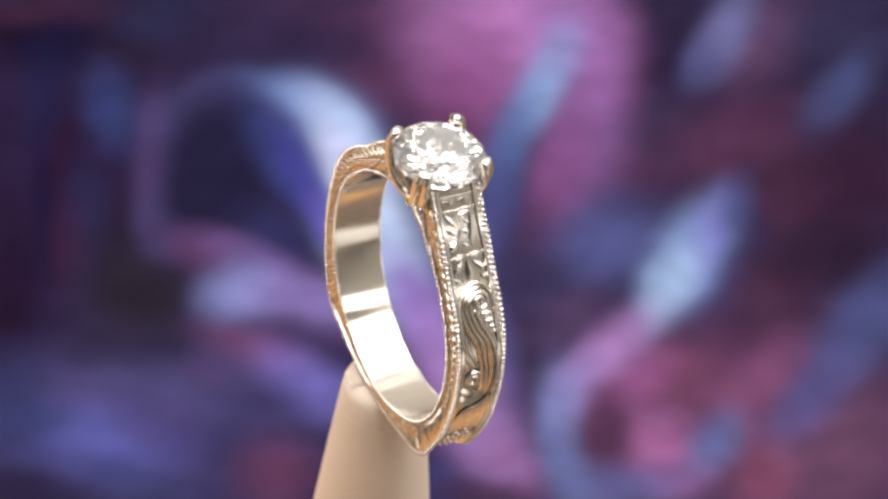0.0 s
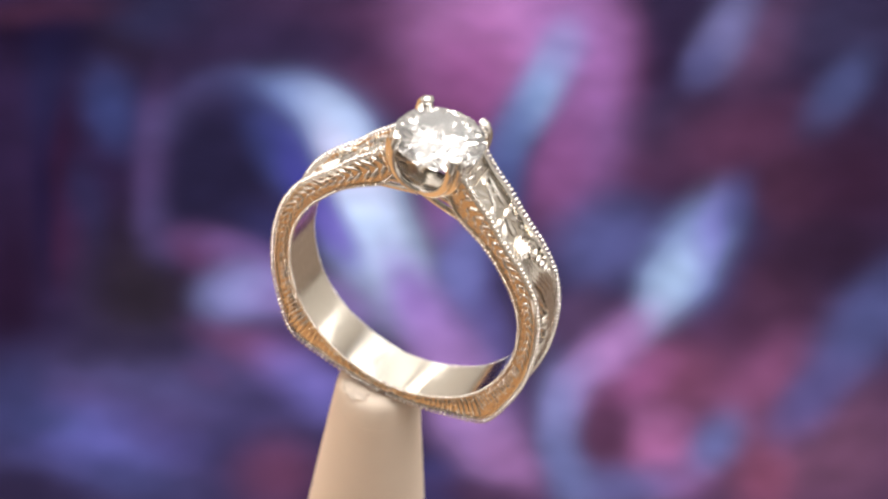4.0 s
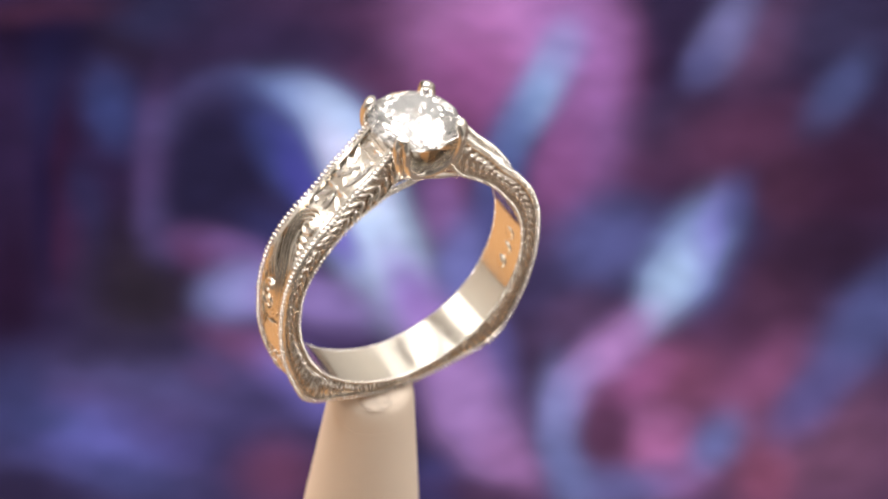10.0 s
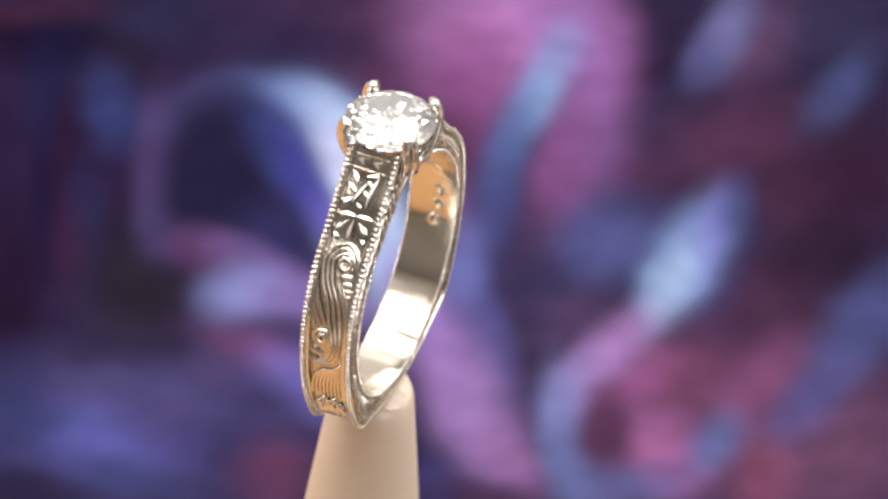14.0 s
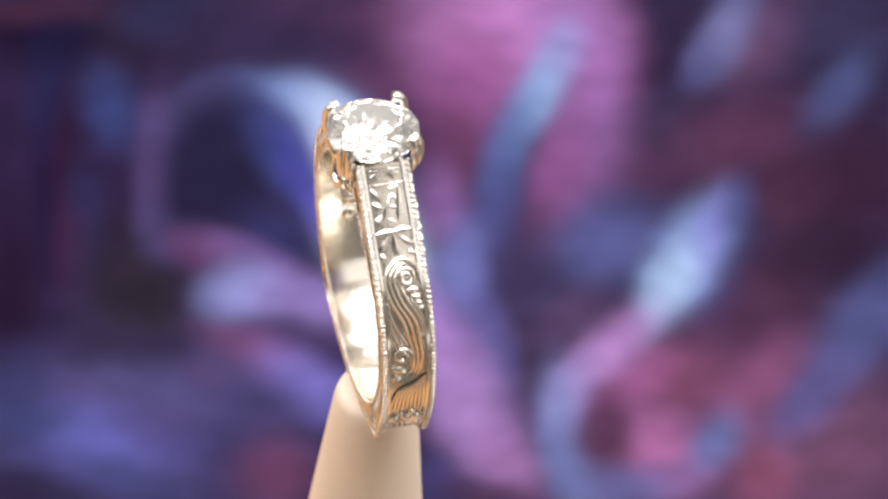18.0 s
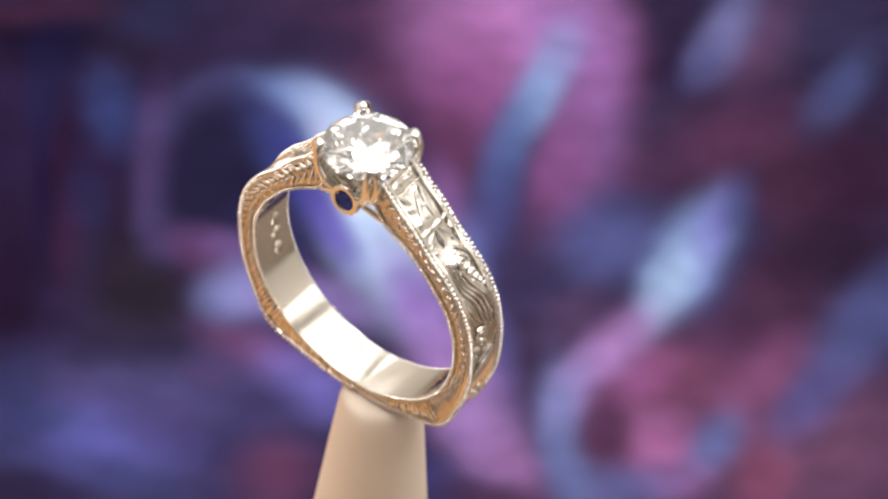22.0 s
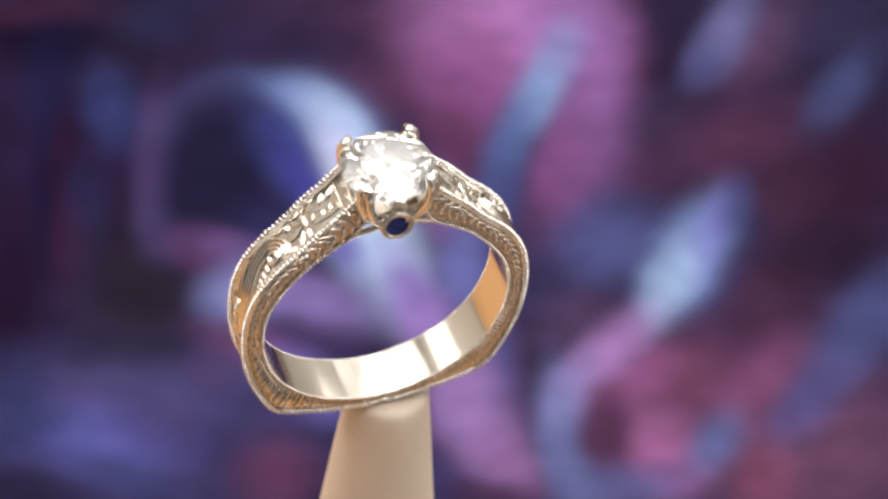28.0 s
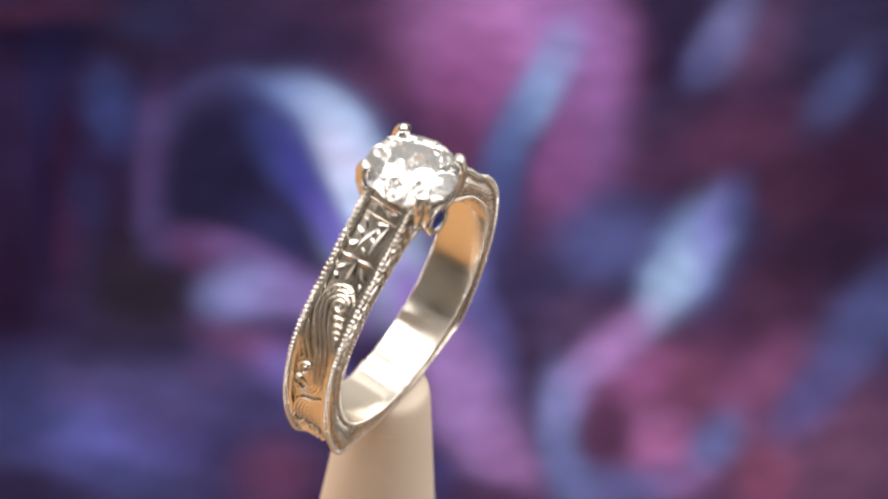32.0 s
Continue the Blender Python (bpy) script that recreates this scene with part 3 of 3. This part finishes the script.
def leaf(bm, s0, w0, s1, w1, wide, slope=0.42, h=-0.12, lean=0.0, fat=0.5):
    """A pointed bright-cut leaf: an upright skirt and four facets that meet on a crest."""
    a, b = Vector((s0, w0)), Vector((s1, w1))
    d = b - a
    c = Vector((-d.y, d.x)).normalized() * wide / 2
    rim = [a, a + d * fat * 0.6 + c * 0.8, a + d * fat + c, a + d * (fat + 0.3) + c * 0.7, b, a + d * (fat + 0.3) - c * 0.7, a + d * fat - c, a + d * fat * 0.6 - c * 0.8]
    low = [bm.verts.new(face_point(*p, -0.27)) for p in rim]
    mid = [bm.verts.new(face_point(*p, h)) for p in rim]
    top = bm.verts.new(face_point(*(a + d * fat + c * lean), h + wide / 2 * slope))
    n = len(rim)
    for i in range(n):
        bm.faces.new((low[i], low[(i + 1) % n], mid[(i + 1) % n], mid[i]))
        bm.faces.new((mid[i], mid[(i + 1) % n], top))
    bm.faces.new(low[::-1])


def engraving(ring):
    """The carved ornament of one shoulder, from the stone downwards."""
    made = []

    def done(name, bm, label="", smooth=45, mat=CUT_GOLD):
        bmesh.ops.recalc_face_normals(bm, faces=bm.faces[:])
        made.append(part(name, bm, mat, ring, label, smooth))

    def cut(name, s0, w0, s1, w1, wide, **shape):
        bm = bmesh.new()
        leaf(bm, s0, w0, s1, w1, wide, **shape)
        done(name, bm, "", 12, BRIGHT_GOLD)

    def line(name, points, thick, n=6, mat=CUT_GOLD, **shape):
        bm = bmesh.new()
        ridge(bm, points, thick, n=n, **shape)
        done(name, bm, "", 45, mat)

    # two bright triangles between fine bars, right under the stone
    line("cross_bar", [(0.50, -1.15), (0.52, 0), (0.50, 1.15)], 0.10)
    line("cross_bar", [(1.40, -1.15), (1.42, 0), (1.40, 1.15)], 0.07)
    for w in (-0.55, 0.5):
        bm = bmesh.new()
        leaf(bm, 0.66, w, 1.20, w + 0.06, 0.86, fat=0.22, slope=0.30)
        done("triangle_cut", bm, "bright triangular cut below the stone", 12, BRIGHT_GOLD)
    # dark panel with crossing cuts
    cut("panel_cut", 1.58, -1.05, 2.45, -0.42, 0.34)
    cut("panel_cut", 2.45, -1.10, 2.98, -0.46, 0.36)
    cut("panel_cut", 4.00, -1.08, 3.30, -0.52, 0.52, fat=0.4)
    cut("panel_cut", 3.75, -0.52, 1.95, 0.30, 0.30)
    cut("panel_cut", 1.80, -0.05, 1.62, 0.80, 0.26)
    cut("panel_cut", 1.60, 0.82, 3.85, 0.46, 0.40)
    cut("panel_cut", 2.75, 0.02, 3.05, 0.50, 0.24)
    cut("panel_cut", 2.05, 0.10, 2.45, 0.62, 0.20)
    cut("panel_cut", 3.55, -0.20, 3.95, 0.30, 0.20)
    # the bar and star
    cut("bar_cut", 4.50, -1.18, 4.42, 0.06, 0.36)
    cut("bar_cut", 4.42, 0.00, 4.40, 1.18, 0.36)
    cut("star_leaf", 4.62, -0.02, 5.95, 0.02, 0.52, fat=0.7)
    cut("star_leaf", 4.75, -0.32, 5.62, -1.08, 0.40, fat=0.6)
    cut("star_leaf", 4.75, 0.32, 5.52, 1.10, 0.36, fat=0.6)
    cut("star_leaf", 5.75, -1.10, 6.15, -0.75, 0.34)
    cut("star_leaf", 5.72, 0.78, 6.1, 1.10, 0.26)

    def winding(s0, w0, start, sweep, r0, r1, thick):
        bm = bmesh.new()
        n = 26
        turn = []
        for j in range(n + 1):
            a, r = radians(start + sweep * j / n), r0 + (r1 - r0) * j / n
            turn.append((s0 - 1.05 * r * math.sin(a), w0 + r * math.cos(a)))
        ridge(bm, turn, thick, -0.07, 4, 0.6)
        return bm

    # upper scroll: strands that curl over the top and sweep down in one bundle
    for k in (0, 1.25, 2.5):
        bm = bmesh.new()
        ridge(bm, [(7.75 - 0.10 * k, 1.16 - 0.20 * k), (6.85 + 0.17 * k, 1.00 - 0.17 * k), (6.22 + 0.25 * k, 0.22 - 0.02 * k), (6.75 + 0.17 * k, -0.72 + 0.17 * k),
                   (7.75, -1.06 + 0.23 * k), (9.0, -0.82 + 0.26 * k), (10.35, -0.22 + 0.30 * k), (11.75, 0.10 + 0.27 * k), (13.1, 0.34 + 0.22 * k),
                   (14.0, 0.32 + 0.19 * k), (14.7 + 0.06 * k, -0.05 + 0.20 * k), (15.25 + 0.04 * k, -0.75 + 0.16 * k)], 0.155, -0.13, 6, 0.5, 1.1)
        done("sweeping_stem", bm, "engraved stem that curls into the scroll" if k == 0 else "")
    line("sweeping_stem", [(8.0, -0.12), (8.9, 0.18), (9.8, 0.62), (10.6, 0.98), (11.4, 1.16)], 0.15)
    line("sweeping_stem", [(8.9, 0.42), (9.6, 0.78), (10.3, 1.06), (10.8, 1.18)], 0.13)
    done("upper_scroll", winding(7.45, 0.32, 165, -600, 0.62, 0.13, 0.15), "engraved scroll winding into a round eye")
    for s, w, rs, rw in ((7.62, 0.46, 0.20, 0.22), (8.32, 0.62, 0.24, 0.42), (8.80, 0.78, 0.21, 0.34), (9.22, 0.93, 0.18, 0.25), (9.6, 1.05, 0.14, 0.17)):
        bm = bmesh.new()
        add_dome(bm, s, w, rs, -0.12, rw / rs)
        done("scroll_cusp", bm, "polished cusp inside the scroll", 45, BRIGHT_GOLD)
    line("side_leaf", [(9.4, -1.10), (10.3, -0.92), (11.2, -0.52), (12.0, -0.10)], 0.15)
    line("side_leaf", [(9.9, -1.16), (10.8, -1.05), (11.6, -0.78), (12.1, -0.52)], 0.13)
    line("side_leaf", [(10.9, -1.18), (11.6, -1.12), (12.3, -0.98)], 0.12)
    done("lower_scroll", winding(12.95, -0.38, -30, 600, 0.64, 0.12, 0.15), "smaller engraved scroll low on the shoulder")
    cut("scroll_leaf", 14.0, -1.10, 14.5, -0.10, 0.44)
    cut("scroll_leaf", 14.8, -1.15, 15.0, -0.45, 0.30)
    # fan of fine lines down to the corner
    for k in range(9):
        w = -1.10 + 0.27 * k
        line("fan_line", [(14.95 + 0.09 * (8 - k), 0.45 + 0.08 * k), (16.1, w * 0.72 + 0.30), (17.3, w * 0.95 + 0.06), (18.8, w)], 0.11, 6)
    # bright carved shell of petals on the corner, then leaves along the base
    for k in range(5):
        w = -0.88 + 0.44 * k
        bm = bmesh.new()
        leaf(bm, 21.6, w * 0.6, 20.35 + 0.06 * abs(k - 2), w, 0.50, slope=0.9, h=-0.12, fat=0.7)
        done("corner_petal", bm, "bright carved petal on the band's corner", 25, BRIGHT_GOLD)
    for s, w, r in ((19.85, -0.70, 0.34), (19.7, 0.0, 0.36), (19.85, 0.70, 0.34), (19.2, -0.36, 0.26), (19.15, 0.38, 0.28)):
        bm = bmesh.new()
        add_dome(bm, s, w, r, -0.12, 1.05)
        done("corner_lobe", bm, "", 50, BRIGHT_GOLD)
    for k in range(9):
        s = 23.4 + k * 0.78
        for w in (0.9, -0.9):
            cut("base_leaf", s, 0.03 * (1 if w > 0 else -1), s + 0.62, w, 0.38)
    bm = bmesh.new()
    chance = random.Random(5)
    for _ in range(70):
        s, w, a = chance.uniform(9.0, 19.0), chance.uniform(0.85, 1.15) * chance.choice((-1, 1)), chance.uniform(-0.6, 0.6)
        r = chance.uniform(0.10, 0.22)
        leaf(bm, s - r * math.cos(a), w - r * math.sin(a), s + r * math.cos(a), w + r * math.sin(a), 0.12, h=-0.2)
    done("graver_cuts", bm, "tiny graver cuts between the ornaments", 15)
    tagged(made[-1], kind="stuff")
    for ob in made:
        twin = ob.copy()
        scene.collection.objects.link(twin)
        twin.matrix_basis = pose(0, 0, 0, 0, 0, 180)


def add_dome(bm, s, w, r, h=-0.10, stretch=1.0):
    c, n = face_point(s, w, h), face_normal(s)
    turn = Matrix((n.cross(Vector((0, 1, 0))), Vector((0, 1, 0)), n)).transposed().to_4x4()
    bmesh.ops.create_icosphere(bm, subdivisions=2, radius=1, matrix=Matrix.Translation(c) @ turn @ Matrix.Diagonal((r * MM, r * stretch * MM, r * 0.7 * MM, 1)))


STONE_R, GIRDLE = 3.02, 12.65


def brilliant(r, z, deep=0.88):
    """A round brilliant: table, star, kite and girdle facets above, pavilion facets below."""
    bm = bmesh.new()
    pts = []
    for k in range(8):
        a, b = radians(45 * k), radians(45 * k + 22.5)
        pts += [(0.55 * math.cos(a), 0.55 * math.sin(a), 0.30), (0.80 * math.cos(b), 0.80 * math.sin(b), 0.185),
                (0.26 * math.cos(b), 0.26 * math.sin(b), -deep * 0.78)]
    for k in range(16):
        a = radians(22.5 * k + 11.25)
        pts.append((0.62 * math.cos(a), 0.62 * math.sin(a), -0.025 - (deep - 0.025) * 0.405))
        a = radians(22.5 * k)
        pts += [(math.cos(a), math.sin(a), 0.025), (math.cos(a), math.sin(a), -0.025)]
    pts.append((0, 0, -deep))
    for p in pts:
        bm.verts.new((p[0] * r * MM, p[1] * r * MM, (z + p[2] * r) * MM))
    bmesh.ops.convex_hull(bm, input=bm.verts[:])
    bmesh.ops.dissolve_limit(bm, angle_limit=radians(1.0), verts=bm.verts[:], edges=bm.edges[:])
    bmesh.ops.recalc_face_normals(bm, faces=bm.faces[:])
    return bm


def prong(ring, sx, sy):
    """A split claw: two slim bars side by side from the foot of the basket, meeting in a bead over the girdle."""
    bm = bmesh.new()
    out = Vector((sx, sy, 0)).normalized()
    for way in (-1, 1):
        path = [(0.12 * sx, 1.60 * sy, 9.55), (0.95 * sx, 1.80 * sy, 9.82), (1.72 * sx, 2.10 * sy, 10.6), (2.12 * sx, 2.30 * sy, 11.6), (2.24 * sx, 2.34 * sy, 12.6),
                (2.16 * sx, 2.22 * sy, 13.2), (1.98 * sx, 2.04 * sy, 13.46)]
        line = spline(path, 6)
        tang = Vector((out.y, -out.x, 0))
        pts = [(Vector(p) + tang * (0.31 - 0.13 * max(0.0, i - 24) / 12) * way * min(1.0, 0.3 + i / 12)) * MM for i, p in enumerate(line)]
        m = len(pts) - 1
        add_tube(bm, pts, [(0.35 - 0.08 * i / m - 0.05 * max(0, i - m + 3) / 3) * MM for i in range(m + 1)], 12)
    bmesh.ops.create_icosphere(bm, subdivisions=3, radius=1, matrix=Matrix.Translation(Vector((2.10 * sx, 2.16 * sy, 13.32)) * MM)
                               @ Matrix.Rotation(math.atan2(sy, sx), 4, "Z") @ Matrix.Diagonal((0.36 * MM, 0.36 * MM, 0.29 * MM, 1)))
    bmesh.ops.recalc_face_normals(bm, faces=bm.faces[:])
    return part("prong", bm, WHITE_GOLD, ring, "split claw prong with a rounded tip", 50)


def gallery(ring, side):
    """The low bars that tie both shoulders together under the stone."""
    for flip in (1, -1):
        bm = bmesh.new()
        path = spline([(3.8 * flip, 1.38 * side, 8.15), (2.4 * flip, 1.42 * side, 8.5), (1.2 * flip, 1.48 * side, 8.85), (0.0, 1.5 * side, 9.2)], 6)
        add_tube(bm, [Vector(p) * MM for p in path], [0.2 * MM] * len(path), 10, 1.15, up=Vector((0, 0, 1)))
        part("gallery_bar", bm, WHITE_GOLD, ring, "", 50)
        bm = bmesh.new()
        path = spline([(2.3 * flip, 1.5 * side, 10.6), (1.3 * flip, 1.5 * side, 9.9), (0.2 * flip, 1.5 * side, 9.3)], 6)
        add_tube(bm, [Vector(p) * MM for p in path], [0.24 * MM] * len(path), 8, 1.0)
        part("basket_bar", bm, WHITE_GOLD, ring, "", 50)


def bridge(ring):
    """The arched plate that closes the ring under the stone."""
    bm = bmesh.new()
    path = spline([(-3.9, 8.15), (-2.4, 8.55), (-1.2, 8.85), (0.0, 9.0), (1.2, 8.85), (2.4, 8.55), (3.9, 8.15)], 5)
    loops = [[Vector((x, w, z + h)) * MM for w, h in ((-0.92, -0.16), (0.92, -0.16), (0.96, -0.1), (0.96, 0.1), (0.92, 0.16), (-0.92, 0.16), (-0.96, 0.1), (-0.96, -0.1))]
             for x, z in path]
    add_loft(bm, loops)
    bmesh.ops.recalc_face_normals(bm, faces=bm.faces[:])
    # darker gold paints in the shade under the stone
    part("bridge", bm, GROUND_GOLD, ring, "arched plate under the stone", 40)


def bezel(ring):
    """The small blue stone in its round collar on one side of the basket."""
    at = Matrix.Translation(Vector((0, 2.16, 9.68)) * MM) @ pose(0, 0, 0, -84, 0, 0) @ Matrix.Scale(0.94, 4)
    bm = bmesh.new()
    shape = [(0.62, -0.42), (1.0, -0.45), (1.14, -0.3), (1.2, 0.08), (1.19, 0.27), (1.13, 0.34), (1.08, 0.36), (0.88, 0.36), (0.80, 0.31), (0.72, 0.05)]
    n = 48
    loops = [[at @ (Vector((r * math.cos(2 * math.pi * k / n), r * math.sin(2 * math.pi * k / n), z)) * MM) for r, z in shape] for k in range(n)]
    loops.append(loops[0])
    add_loft(bm, loops, cap=False)
    bmesh.ops.remove_doubles(bm, verts=bm.verts[:], dist=1e-7)
    bmesh.ops.recalc_face_normals(bm, faces=bm.faces[:])
    collar = part("bezel", bm, WHITE_GOLD, ring, "round gold collar holding the blue stone", 40)
    bm = brilliant(0.76, 0.05)
    bmesh.ops.transform(bm, matrix=at, verts=bm.verts[:])
    part("sapphire", bm, SAPPHIRE, collar, "small faceted deep blue sapphire")


def inner_bumps(ring):
    """Three small raised oval bumps, in a row inside one shoulder."""
    for s, w, long in ((11.85, -0.36, 0.56), (13.1, -0.36, 0.46), (14.38, -0.24, 0.52)):
        p, t, n = on_line(IN_LINE, IN_LEN, s)
        turn = Matrix(((t[0], 0, -n[0]), (0, 1, 0), (t[1], 0, -n[1]))).to_4x4()
        bm = bmesh.new()
        bmesh.ops.create_uvsphere(bm, u_segments=20, v_segments=10, radius=1,
                                  matrix=Matrix.Translation(Vector((p[0], w, p[1])) * MM) @ turn @ Matrix.Diagonal((long * MM, 0.52 * MM, 0.16 * MM, 1)))
        part("inner_bump", bm, INNER_GOLD, ring, "small raised oval bump inside the band", 60)


def engagement_ring():
    ring = tagged(new("engagement_ring"), "engraved white gold ring with a round diamond, on a stand", "ring")
    ring.matrix_basis = RING_POSE
    shank(ring)
    stone = part("diamond", brilliant(STONE_R, GIRDLE, 0.82), DIAMOND, ring, "large round brilliant-cut clear diamond")
    stone.data.materials.append(PAVILION)
    for f in stone.data.polygons:
        if f.normal.z < -0.1:
            f.material_index = 1               # the back facets mirror all light, as in the cut stone
    for sx in (1, -1):
        for sy in (1, -1):
            prong(ring, sx, sy)
    for side in (1, -1):
        gallery(ring, side)
    bridge(ring)
    bezel(ring)
    inner_bumps(ring)
    for side in (1, -1):
        beads(ring, OUT_LINE, OUT_LEN, False, side)
        beads(ring, IN_LINE, IN_LEN, True, side)
    engraving(ring)
    wheat(ring)
    side_cuts(ring)
    return ring


stand_thing = ring_stand()
wax_thing = wax_dab()
ring_thing = engagement_ring()


# ---- the turning: stand and ring go round together on one upright axis ----
def motions():
    times = [0.0, 0.1, 0.2, 0.4] + [k * 0.5 for k in range(2, 63)] + [31.2, 31.4, 31.6, 31.8, 31.9, 32.0]
    times = sorted(set(times))
    walk(ring_thing, [(t, pose(0, 0, 0, 0, 0, SPIN * t) @ RING_POSE) for t in times])
    walk(stand_thing, [(t, pose(0, 0, 0, 0, 0, SPIN * t) @ Matrix.Translation(STAND_FOOT)) for t in times])
    walk(wax_thing, [(t, pose(0, 0, 0, 0, 0, SPIN * t) @ WAX_POSE) for t in times])


motions()
